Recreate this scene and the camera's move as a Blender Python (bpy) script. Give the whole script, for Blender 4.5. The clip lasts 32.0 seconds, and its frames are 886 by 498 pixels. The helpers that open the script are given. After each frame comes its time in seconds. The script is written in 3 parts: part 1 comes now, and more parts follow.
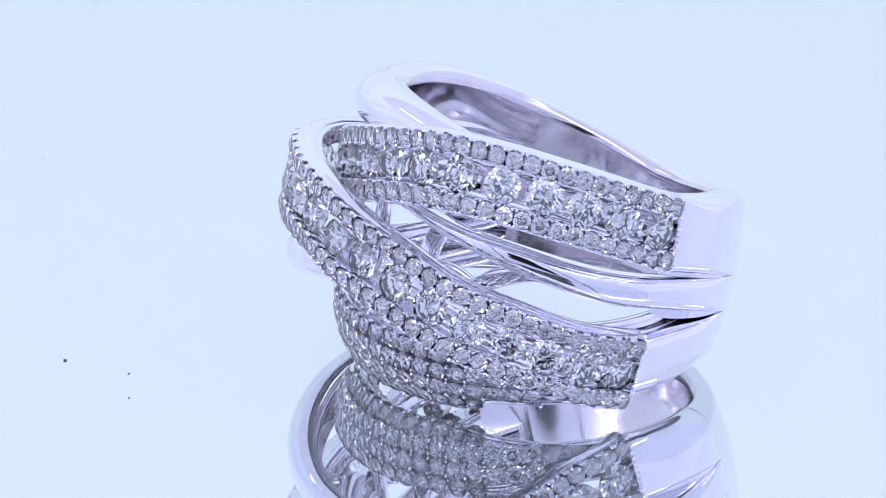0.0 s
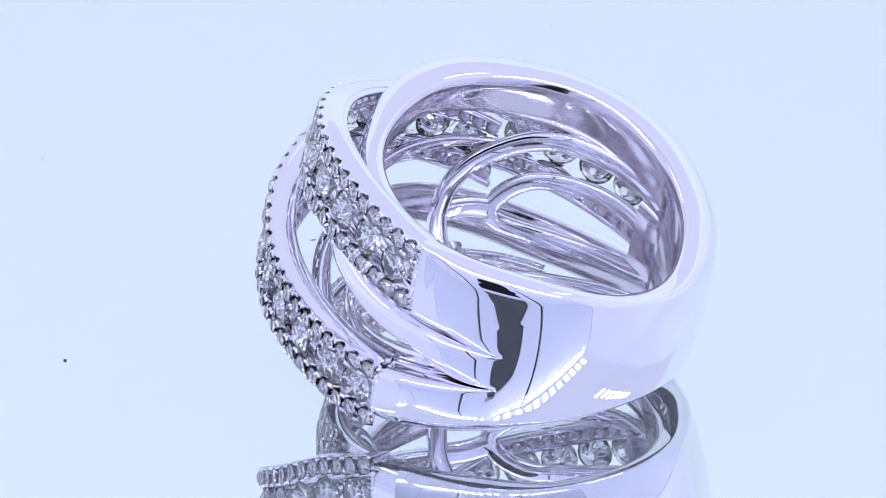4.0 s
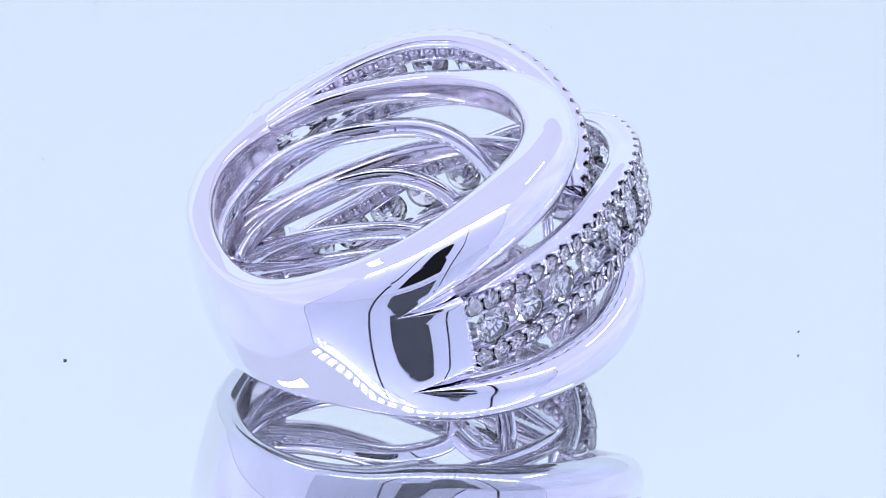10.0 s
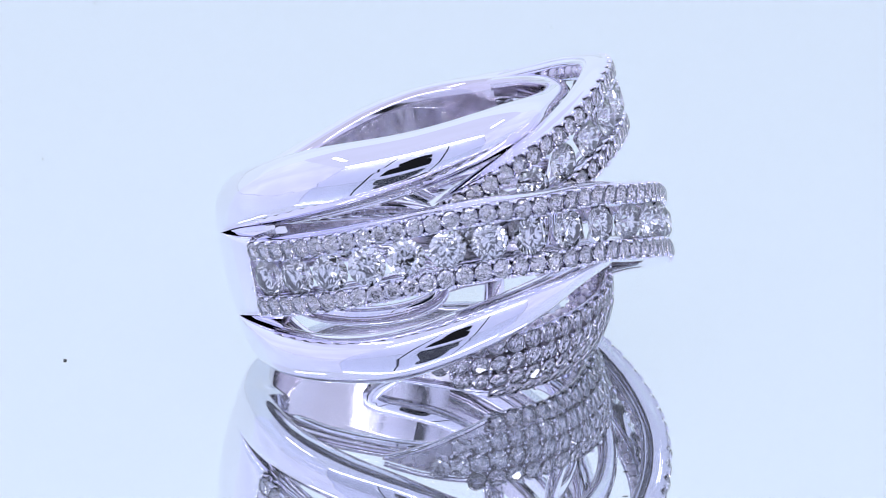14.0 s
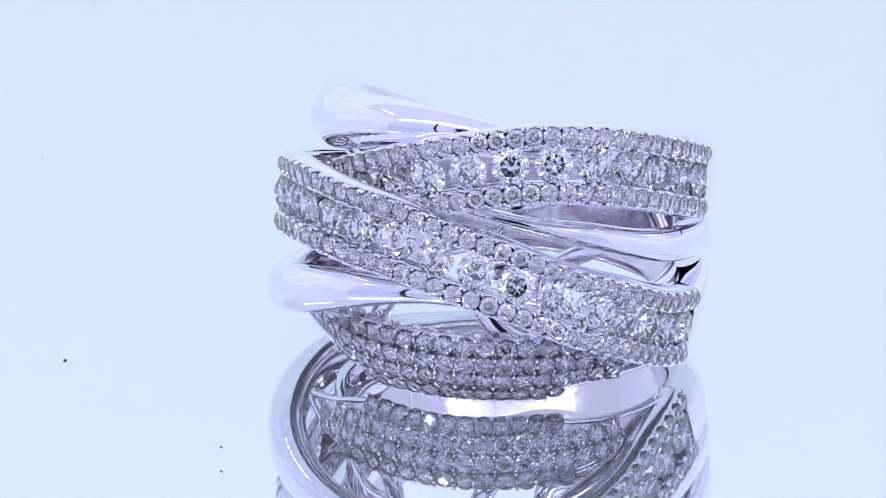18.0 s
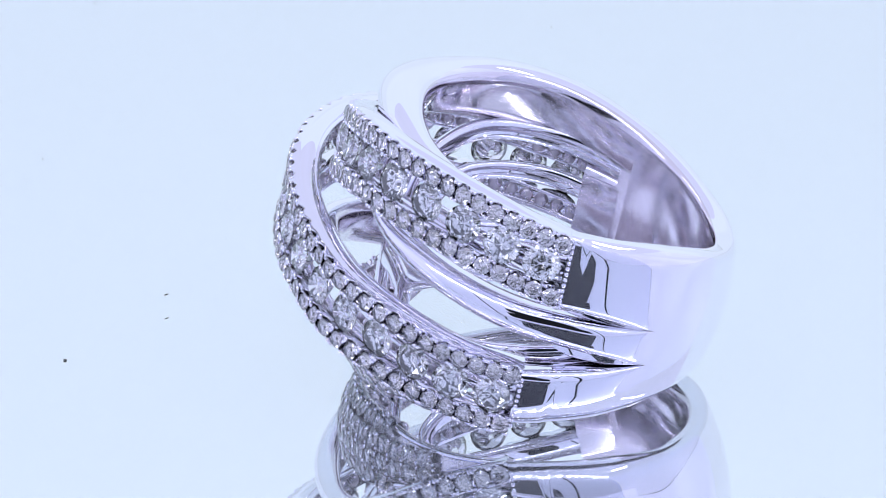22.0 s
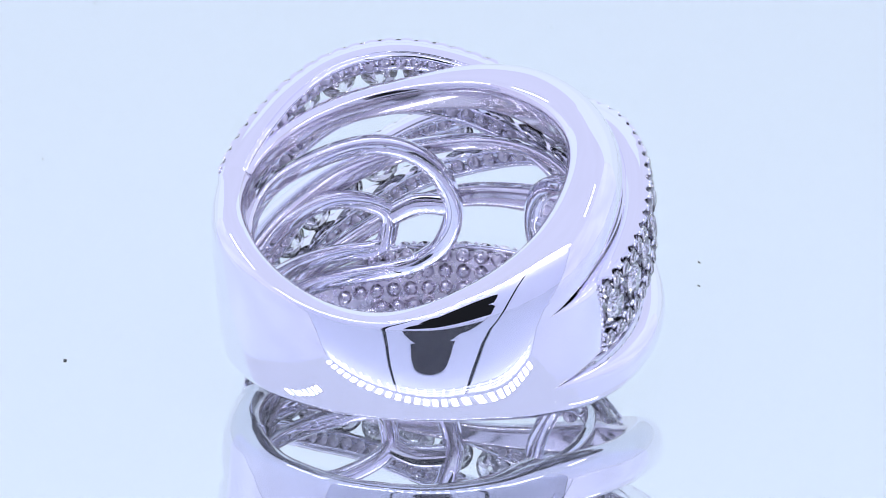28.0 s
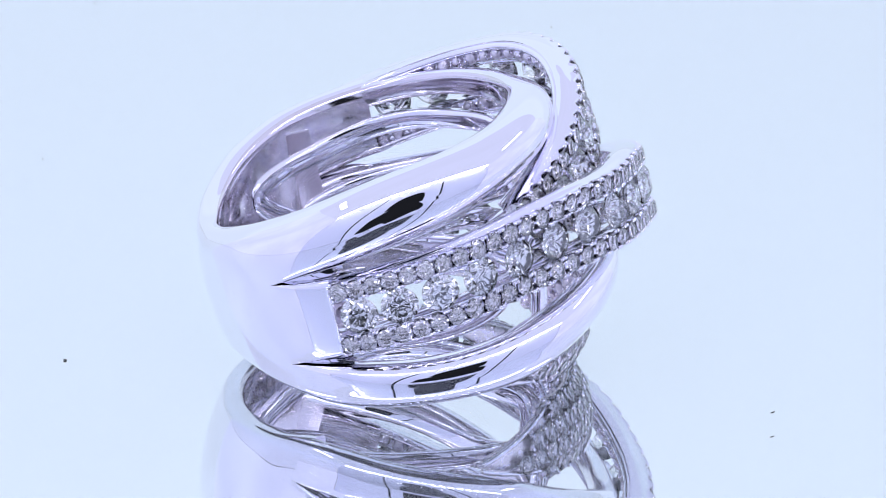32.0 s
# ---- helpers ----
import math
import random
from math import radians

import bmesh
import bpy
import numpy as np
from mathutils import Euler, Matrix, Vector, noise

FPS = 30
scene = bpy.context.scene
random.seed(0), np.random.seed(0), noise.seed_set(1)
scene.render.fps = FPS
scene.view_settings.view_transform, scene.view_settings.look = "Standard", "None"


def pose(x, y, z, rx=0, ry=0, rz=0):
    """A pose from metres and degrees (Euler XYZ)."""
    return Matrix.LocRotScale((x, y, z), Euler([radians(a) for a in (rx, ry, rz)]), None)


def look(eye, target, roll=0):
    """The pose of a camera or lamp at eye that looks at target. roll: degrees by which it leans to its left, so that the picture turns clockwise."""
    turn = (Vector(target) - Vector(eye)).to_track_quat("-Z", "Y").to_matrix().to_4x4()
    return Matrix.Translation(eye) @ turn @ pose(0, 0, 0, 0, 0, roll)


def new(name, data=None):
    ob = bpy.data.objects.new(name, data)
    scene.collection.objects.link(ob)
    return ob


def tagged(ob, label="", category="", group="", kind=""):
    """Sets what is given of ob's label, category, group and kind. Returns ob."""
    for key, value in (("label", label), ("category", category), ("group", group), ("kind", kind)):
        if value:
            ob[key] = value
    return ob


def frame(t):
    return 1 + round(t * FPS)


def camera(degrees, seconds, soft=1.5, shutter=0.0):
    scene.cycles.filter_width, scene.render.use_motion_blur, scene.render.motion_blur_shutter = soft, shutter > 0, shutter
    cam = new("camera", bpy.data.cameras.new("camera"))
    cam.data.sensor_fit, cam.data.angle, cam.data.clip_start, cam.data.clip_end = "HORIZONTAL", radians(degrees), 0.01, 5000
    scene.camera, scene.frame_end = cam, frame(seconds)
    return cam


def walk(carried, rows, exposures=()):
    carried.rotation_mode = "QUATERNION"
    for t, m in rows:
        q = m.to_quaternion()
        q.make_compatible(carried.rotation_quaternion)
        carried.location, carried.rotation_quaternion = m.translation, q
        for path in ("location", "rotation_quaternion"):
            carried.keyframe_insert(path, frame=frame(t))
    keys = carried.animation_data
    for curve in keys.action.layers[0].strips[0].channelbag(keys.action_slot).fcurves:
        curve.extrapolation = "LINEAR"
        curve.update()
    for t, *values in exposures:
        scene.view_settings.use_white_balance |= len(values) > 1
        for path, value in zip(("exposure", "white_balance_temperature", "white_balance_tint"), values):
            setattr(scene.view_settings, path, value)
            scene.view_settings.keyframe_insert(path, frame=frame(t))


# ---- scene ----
import itertools

MM = 0.001
TABLE = 2.72            # height of the ring's datum over the mirror, mm
LEAN = radians(12.5)    # the ring's axis leans back
CX, CY = 0.75, 3.2      # the ring's centre from the spindle, mm
SPIN = 18.0075          # degrees a second

# ---- camera ----
cam = camera(5.0, 32.0, soft=0.7)
EYE = Vector((0.0, -0.47574, 0.19777))
AIM = EYE + 0.5 * Vector((-0.002200, 0.927294, -0.374333))
walk(cam, [(0.0, look(EYE, AIM)), (32.0, look(EYE, AIM))])

# ---- light ----
world = bpy.data.worlds.new("room")
scene.world = world
world.use_nodes = True
world.node_tree.nodes["Background"].inputs[0].default_value = (0.05, 0.055, 0.07, 1)
world.node_tree.nodes["Background"].inputs[1].default_value = 0.25
scene.view_settings.exposure = 0.0


# ---- materials ----
def material(name, colour, rough=0.5, metal=0.0, bump=0.0, scale=400.0, vary=0.0, emit=0.0, rough_vary=0.0):
    m = bpy.data.materials.new(name)
    m.use_nodes = True
    nt = m.node_tree
    b = nt.nodes["Principled BSDF"]
    b.inputs["Base Color"].default_value = (*colour, 1)
    b.inputs["Roughness"].default_value = rough
    b.inputs["Metallic"].default_value = metal
    if emit:
        b.inputs["Emission Color"].default_value = (*colour, 1)
        b.inputs["Emission Strength"].default_value = emit
    if bump or vary or rough_vary:
        co = nt.nodes.new("ShaderNodeTexCoord")
        n1 = nt.nodes.new("ShaderNodeTexNoise")
        n1.inputs["Scale"].default_value = scale
        n1.inputs["Detail"].default_value = 6
        nt.links.new(co.outputs["Object"], n1.inputs["Vector"])
        if bump:
            bp = nt.nodes.new("ShaderNodeBump")
            bp.inputs["Strength"].default_value = bump
            bp.inputs["Distance"].default_value = 0.00002
            nt.links.new(n1.outputs["Fac"], bp.inputs["Height"])
            nt.links.new(bp.outputs["Normal"], b.inputs["Normal"])
        if vary:
            n2 = nt.nodes.new("ShaderNodeTexNoise")
            n2.inputs["Scale"].default_value = scale * 0.2
            nt.links.new(co.outputs["Object"], n2.inputs["Vector"])
            mx = nt.nodes.new("ShaderNodeMix")
            mx.data_type = "RGBA"
            mx.inputs[6].default_value = (*colour, 1)
            mx.inputs[7].default_value = (*[c * (1 - vary) for c in colour], 1)
            nt.links.new(n2.outputs["Fac"], mx.inputs[0])
            nt.links.new(mx.outputs[2], b.inputs["Base Color"])
        if rough_vary:
            mr = nt.nodes.new("ShaderNodeMapRange")
            mr.inputs["From Min"].default_value = 0.35
            mr.inputs["From Max"].default_value = 0.75
            mr.inputs["To Min"].default_value = rough
            mr.inputs["To Max"].default_value = rough + rough_vary
            nt.links.new(n1.outputs["Fac"], mr.inputs["Value"])
            nt.links.new(mr.outputs["Result"], b.inputs["Roughness"])
    return m


def glow(name, colour, strength, uneven=0.03):
    """A lit diffuser: it gives off light, a little unevenly."""
    m = bpy.data.materials.new(name)
    m.use_nodes = True
    nt = m.node_tree
    nt.nodes.remove(nt.nodes["Principled BSDF"])
    e = nt.nodes.new("ShaderNodeEmission")
    e.inputs["Color"].default_value = (*colour, 1)
    co = nt.nodes.new("ShaderNodeTexCoord")
    n = nt.nodes.new("ShaderNodeTexNoise")
    n.inputs["Scale"].default_value = 6
    r = nt.nodes.new("ShaderNodeMapRange")
    r.inputs["To Min"].default_value = strength * (1 - uneven)
    r.inputs["To Max"].default_value = strength * (1 + uneven)
    nt.links.new(co.outputs["Object"], n.inputs["Vector"])
    nt.links.new(n.outputs["Fac"], r.inputs["Value"])
    nt.links.new(r.outputs["Result"], e.inputs["Strength"])
    nt.links.new(e.outputs[0], nt.nodes["Material Output"].inputs[0])
    return m


GOLD = material("white_gold", (0.924, 0.912, 0.99), 0.002, 1.0, bump=0.015, scale=900, vary=0.03, rough_vary=0.006)
SATIN = material("satin_white_gold", (0.82, 0.775, 0.845), 0.09, 1.0, bump=0.12, scale=900, vary=0.08, rough_vary=0.10)
CAST = material("cast_white_gold", (0.88, 0.84, 0.91), 0.22, 1.0, bump=0.25, scale=2500, vary=0.08, rough_vary=0.15)
SEAT = material("seat_white_gold", (0.81, 0.765, 0.845), 0.22, 1.0, bump=0.2, scale=2500, vary=0.10, rough_vary=0.15)
MIRROR = material("mirror", (0.925, 0.960, 0.985), 0.003, 1.0)
DIFFUSER = glow("glowing_fabric", (0.796, 0.908, 1.095), 0.955)
nt = DIFFUSER.node_tree
# the back wall glows a little more towards its top
sep, mp, mul = [nt.nodes.new(k) for k in ("ShaderNodeSeparateXYZ", "ShaderNodeMapRange", "ShaderNodeMath")]
mul.operation = "MULTIPLY"
for key, value in (("From Min", -0.075), ("From Max", -0.020), ("To Min", 0.99), ("To Max", 1.06)):
    mp.inputs[key].default_value = value
lamp = next(n for n in nt.nodes if n.type == "EMISSION")
nt.links.new(next(n for n in nt.nodes if n.type == "TEX_COORD").outputs["Object"], sep.inputs[0])
nt.links.new(sep.outputs["Z"], mp.inputs["Value"])
nt.links.new(lamp.inputs["Strength"].links[0].from_socket, mul.inputs[0])
nt.links.new(mp.outputs["Result"], mul.inputs[1])
nt.links.new(mul.outputs[0], lamp.inputs["Strength"])
SIDE = glow("glowing_side_fabric", (0.80, 0.86, 1.12), 1.16, 0.20)
nt = SIDE.node_tree
sep, ramp = nt.nodes.new("ShaderNodeSeparateXYZ"), nt.nodes.new("ShaderNodeValToRGB")
mp = nt.nodes.new("ShaderNodeMapRange")
mp.inputs["From Min"].default_value, mp.inputs["From Max"].default_value = -0.3, 0.2
ramp.color_ramp.elements[0].color = (0.65, 0.68, 1.0, 1)
ramp.color_ramp.elements[1].color = (0.68, 0.745, 1.03, 1)
nt.links.new(next(n for n in nt.nodes if n.type == "TEX_COORD").outputs["Object"], sep.inputs[0])
nt.links.new(sep.outputs["Y"], mp.inputs["Value"])
nt.links.new(mp.outputs["Result"], ramp.inputs["Fac"])
nt.links.new(ramp.outputs["Color"], next(n for n in nt.nodes if n.type == "EMISSION").inputs["Color"])
PANEL = material("white_panel", (0.82, 0.83, 0.96), 0.6, vary=0.04, scale=60)
CEIL = glow("glowing_ceiling_fabric", (0.74, 0.785, 1.07), 0.94, 0.06)
BLACK = material("black_plastic", (0.01, 0.01, 0.011), 0.4, vary=0.2, scale=300)
LED = material("led_light", (0.86, 0.87, 1.0), 0.5, emit=12.0)
BOARD = material("strip_board", (0.75, 0.75, 0.78), 0.5, vary=0.05, scale=300)


def glass_material(name, ior, colour):
    m = bpy.data.materials.new(name)
    m.use_nodes = True
    nt = m.node_tree
    nt.nodes.remove(nt.nodes["Principled BSDF"])
    g = nt.nodes.new("ShaderNodeBsdfGlass")
    g.inputs["IOR"].default_value = ior
    g.inputs["Roughness"].default_value = 0.0
    g.inputs["Color"].default_value = (*colour, 1)
    nt.links.new(g.outputs[0], nt.nodes["Material Output"].inputs[0])
    return m


def stone_back(name, spread):
    """The back facets of a stone, which turn the light back."""
    m = bpy.data.materials.new(name)
    m.use_nodes = True
    nt = m.node_tree
    nt.nodes.remove(nt.nodes["Principled BSDF"])
    gl = nt.nodes.new("ShaderNodeBsdfGlossy")
    gl.inputs["Color"].default_value = (0.98, 0.97, 1.0, 1)
    gl.inputs["Roughness"].default_value = 0.0
    wide = nt.nodes.new("ShaderNodeBsdfGlossy")
    wide.inputs["Color"].default_value = (0.97, 0.96, 1.0, 1)
    wide.inputs["Roughness"].default_value = 0.6
    mx = nt.nodes.new("ShaderNodeMixShader")
    mx.inputs[0].default_value = spread
    nt.links.new(gl.outputs[0], mx.inputs[1])
    nt.links.new(wide.outputs[0], mx.inputs[2])
    nt.links.new(mx.outputs[0], nt.nodes["Material Output"].inputs[0])
    return m


def clear_plate():
    """Thin clear glass: it lets the mirror under it through, shines a little and carries an added haze that lightens
    dark reflections.
    """
    m = bpy.data.materials.new("clear_glass")
    m.use_nodes = True
    nt = m.node_tree
    nt.nodes.remove(nt.nodes["Principled BSDF"])
    tr = nt.nodes.new("ShaderNodeBsdfTransparent")
    gl = nt.nodes.new("ShaderNodeBsdfGlossy")
    gl.inputs["Roughness"].default_value = 0.0
    mx = nt.nodes.new("ShaderNodeMixShader")
    mx.inputs[0].default_value = 0.03
    df = nt.nodes.new("ShaderNodeBsdfDiffuse")
    df.inputs["Color"].default_value = (0.82, 0.85, 0.91, 1)
    # the mix called dust is an added pale haze that lifts dark reflections
    dust = nt.nodes.new("ShaderNodeMixShader")
    dust.inputs[0].default_value = 0.032
    nt.links.new(tr.outputs[0], mx.inputs[1])
    nt.links.new(gl.outputs[0], mx.inputs[2])
    nt.links.new(mx.outputs[0], dust.inputs[1])
    nt.links.new(df.outputs[0], dust.inputs[2])
    nt.links.new(dust.outputs[0], nt.nodes["Material Output"].inputs[0])
    return m


DIAMOND = glass_material("diamond", 2.42, (1.0, 1.0, 1.0))
FINE = stone_back("small_diamond_back", 0.08)
CLEAR = clear_plate()


# ---- mesh helpers ----
def mesh_of(name, verts, faces, mat, smooth=True):
    me = bpy.data.meshes.new(name)
    me.from_pydata([tuple(v) for v in verts], [], faces)
    me.materials.append(mat)
    me.validate()
    bm = bmesh.new()
    bm.from_mesh(me)
    bmesh.ops.recalc_face_normals(bm, faces=bm.faces)
    bm.to_mesh(me)
    bm.free()
    if smooth:
        me.polygons.foreach_set("use_smooth", [True] * len(me.polygons))
    return me


def part(name, me, parent, label=""):
    ob = new(name, me)
    ob.parent = parent
    if label:
        tagged(ob, label)
    return ob


def sharp(me, degrees=35):
    me.set_sharp_from_angle(angle=radians(degrees))
    return me


def box_mesh(name, size, mat, bevel=0.0):
    bm = bmesh.new()
    bmesh.ops.create_cube(bm, size=1.0)
    bmesh.ops.scale(bm, vec=size, verts=bm.verts)
    if bevel:
        bmesh.ops.bevel(bm, geom=bm.edges[:], offset=bevel, segments=2, affect="EDGES", profile=0.5)
    me = bpy.data.meshes.new(name)
    bm.to_mesh(me)
    bm.free()
    me.materials.append(mat)
    return me


# ---- the ring's own space: angle round the axis (0 at the front, right positive), radius, height ----
CL, SL = math.cos(LEAN), math.sin(LEAN)


def place(th, r, h):
    a = np.radians(th)
    x, y = r * np.sin(a), -r * np.cos(a)
    return np.stack([x + CX, CL * y + SL * h + CY, -SL * y + CL * h + TABLE], -1) * MM


def curve(rows, th):
    """Smooth values of the rows, whose first column is the angle, at the angles th."""
    rows = np.array(sorted(rows), float)
    x, y = rows[:, 0], rows[:, 1:]
    d = np.gradient(y, x, axis=0) if len(x) > 2 else np.repeat((y[1:] - y[:1]) / (x[1] - x[0]), 2, 0)
    th = np.atleast_1d(np.asarray(th, float))
    i = np.clip(np.searchsorted(x, th, side="right") - 1, 0, len(x) - 2)
    w = (x[i + 1] - x[i])[:, None]
    u = ((th - x[i]) / w[:, 0])[:, None]
    return ((2 * u**3 - 3 * u**2 + 1) * y[i] + (u**3 - 2 * u**2 + u) * w * d[i]
            + (3 * u**2 - 2 * u**3) * y[i + 1] + (u**3 - u**2) * w * d[i + 1])


def section(w, t, e0, e1, dome):
    """Outline of a polished strand: half width w, thickness t, outer corners rounded by e0 below and e1 above."""
    out = []
    k = min(1.0, 1.9 * w / (e0 + e1))
    e0, e1 = e0 * k, e1 * k
    c = min(0.7, t * 0.42, w * 0.5)
    q0, q1 = min(e0, t - c - dome - 0.1), min(e1, t - c - dome - 0.1)
    for k in range(7):
        a = math.pi / 2 * k / 6
        out.append((-q0 + q0 * math.sin(a), -w + e0 - e0 * math.cos(a)))
    for k in range(1, 8):
        out.append((0, -w + e0 + (2 * w - e0 - e1) * k / 8))
    for k in range(7):
        a = math.pi / 2 * k / 6
        out.append((-q1 + q1 * math.cos(a), w - e1 + e1 * math.sin(a)))
    out = [(r - dome * (h / w) ** 2, h) for r, h in out]
    for k in range(4):
        a = math.pi / 2 * k / 3
        out.append((-t + c - c * math.sin(a), w - c + c * math.cos(a)))
    for k in range(4):
        a = math.pi / 2 * k / 3
        out.append((-t + c - c * math.cos(a), -w + c - c * math.sin(a)))
    return np.array(out)


def skin(rings, closed=False):
    """Vertices and faces of a tube through outlines of equal length."""
    n, k = len(rings), len(rings[0])
    verts = np.concatenate(rings)
    faces = []
    for i in range(n if closed else n - 1):
        a, b = i * k, ((i + 1) % n) * k
        for j in range(k):
            faces.append((a + j, a + (j + 1) % k, b + (j + 1) % k, b + j))
    if not closed:
        faces.append(tuple(range(k)))
        faces.append(tuple(range((n - 1) * k, n * k)))
    return verts, faces


# the crown of the whole shank: angle, middle, half height, crown
CROWN = [(-264, 3.6, 4.9, 0.10), (-250, 3.6, 4.9, 0.20), (-239, 4.0, 4.1, 0.30), (-221, 4.0, 3.6, 0.36), (-180, 3.5, 2.95, 0.36), (-139, 3.8, 3.8, 0.36), (-123, 4.05, 4.3, 0.28), (-112, 3.95, 4.8, 0.14), (-98, 3.95, 4.9, 0.0)]


def crown(th, r, h):
    a = th - 360 if th > 0 else th
    if a < -264 or a > -98:
        return r
    mid, half, c = curve(CROWN, a)[0]
    return r - max(c, 0) * ((h - mid) / half) ** 2


# the finger hole: angle, radius
HOLE = [(-200, 8.27), (-180, 8.0), (-160, 7.72), (-140, 7.5), (-120, 7.4), (-100, 7.42), (-80, 7.57), (-60, 7.72), (-40, 7.72), (-20, 7.62), (0, 7.55), (20, 7.6), (40, 7.83),
        (60, 8.22), (80, 8.6), (100, 8.8), (120, 8.75), (140, 8.55), (160, 8.27), (180, 8.0), (200, 7.72)]


def hole(th, share=1.0):
    """The radius of the finger hole at the angle th; a share under 1 draws it towards a plain circle."""
    return 8.1 + share * (curve(HOLE, (np.asarray(th, float) + 180) % 360 - 180)[..., 0] - 8.1)


def strand(name, rows, mat, lo=None, hi=None, step=1.2, fit=0.0):
    """A polished strand from lo to hi. Rows: angle, lower and upper edge, radius, thickness, rounding below and above, dome, tilt. With fit it reaches in to the finger hole."""
    lo = min(r[0] for r in rows) if lo is None else lo
    hi = max(r[0] for r in rows) if hi is None else hi
    ths = np.linspace(lo, hi, max(3, int((hi - lo) / step)))
    rings = []
    vals = curve(rows, ths)
    k = np.arange(-7, 8)
    w = np.exp(-0.5 * (k * (ths[1] - ths[0]) / 3.5) ** 2)
    padded = np.concatenate([2 * vals[:1] - vals[7:0:-1], vals, 2 * vals[-1:] - vals[-2:-9:-1]]) if len(ths) > 9 else None
    if padded is not None:
        soft = sum(wi * padded[7 + ki:7 + ki + len(ths)] for ki, wi in zip(k, w)) / w.sum()
        fade = np.clip(np.minimum(ths - lo, hi - ths) / 8, 0, 1)[:, None]
        vals = vals + fade * (soft - vals)
    for th, v in zip(ths, vals):
        h0, h1, r, t, e0, e1, dome, tilt = v
        if fit:
            t = max(0.45, r - hole(th, fit)[0])
        s = section((h1 - h0) / 2, t, max(e0, 0.02), max(e1, 0.02), dome)
        c, sn = math.cos(radians(tilt)), math.sin(radians(tilt))
        h = (h0 + h1) / 2 + sn * s[:, 0] + c * s[:, 1]
        rr = r + c * s[:, 0] - sn * s[:, 1]
        bow = rr - crown(th if th < 180 else th - 360, rr, h)
        rings.append(place(th, rr - bow * np.clip(1 + s[:, 0] / t, 0, 1) ** 0.5, h))
    me = sharp(mesh_of(name, *skin(rings), mat), 50)
    # the finger side is brushed, not polished
    me.materials.append(SATIN)
    k = len(rings[0])
    for p in me.polygons:
        if len(p.vertices) == 4 and all(v % k >= 22 for v in p.vertices):
            p.material_index = 1
    return me


def wire(name, pts, radius, mat, closed=True, n=96, oval=1.0, inner=False):
    """A round wire through points (angle, radius, height), smoothed. With inner the radius counts from the finger hole."""
    p = np.array(pts, float)
    m = len(p)
    q = []
    for k in range(n if closed else n + 1):
        u = k / n * (m if closed else m - 1)
        i, f = int(u), u - int(u)
        idx = [(i + d) % m if closed else min(max(i + d, 0), m - 1) for d in (-1, 0, 1, 2)]
        a, b, c, d = p[idx]
        q.append(0.5 * (2 * b + (c - a) * f + (2 * a - 5 * b + 4 * c - d) * f * f + (3 * b - a - 3 * c + d) * f**3))
    q = np.array(q)
    if inner:
        q[:, 1] = hole(q[:, 0], 0.75) + q[:, 1]
    xyz = place(q[:, 0], q[:, 1], q[:, 2])
    out = place(q[:, 0], q[:, 1] + 1, q[:, 2]) - xyz
    out /= np.linalg.norm(out, axis=1)[:, None]
    tan = np.roll(xyz, -1, 0) - np.roll(xyz, 1, 0) if closed else np.gradient(xyz, axis=0)
    tan /= np.linalg.norm(tan, axis=1)[:, None]
    side = np.cross(tan, out)
    side /= np.linalg.norm(side, axis=1)[:, None]
    out = np.cross(side, tan)
    a = np.arange(12) * 2 * math.pi / 12 + math.pi / 12
    flat = 0.6 if oval < 1 else 1.0
    ca, sa = [np.sign(f) * np.abs(f) ** flat for f in (np.cos(a), np.sin(a))]
    rings = [x + radius * MM * (ca[:, None] * o * oval + sa[:, None] * s) for x, o, s in zip(xyz, out, side)]
    return mesh_of(name, *skin(rings, closed), mat)


def seat(band, th, across, lift=0.0):
    """Pose of a stone on a band at the angle th, across mm from its middle line, lift mm over its top."""
    def point(t, dr=0.0, dh=0.0):
        h0, h1, r, tilt = curve(band, t)[0]
        c, s = math.cos(radians(tilt)), math.sin(radians(tilt))
        return Vector(place(t, r + c * dr - s * dh, (h0 + h1) / 2 + s * dr + c * dh))
    p = point(th, lift, across)
    z = (point(th, lift + 1, across) - p).normalized()
    x = point(th + 0.5, lift, across) - point(th - 0.5, lift, across)
    y = z.cross(x).normalized()
    x = y.cross(z)
    m = Matrix((x, y, z)).transposed().to_4x4()
    m.translation = p
    return m


def even(band, across, lo, hi, pitch):
    """Angles at even steps along a band, across mm from its middle line."""
    ths = np.linspace(lo, hi, 400)
    v = curve(band, ths)
    tilt = np.radians(v[:, 3])
    p = place(ths, v[:, 2] - np.sin(tilt) * across, (v[:, 0] + v[:, 1]) / 2 + np.cos(tilt) * across)
    s = np.concatenate([[0], np.cumsum(np.linalg.norm(np.diff(p, axis=0), axis=1))]) / MM
    n = max(1, round(s[-1] / pitch))
    return np.interp((np.arange(n) + 0.5) * s[-1] / n, s, ths), np.interp(np.arange(n + 1) * s[-1] / n, s, ths)


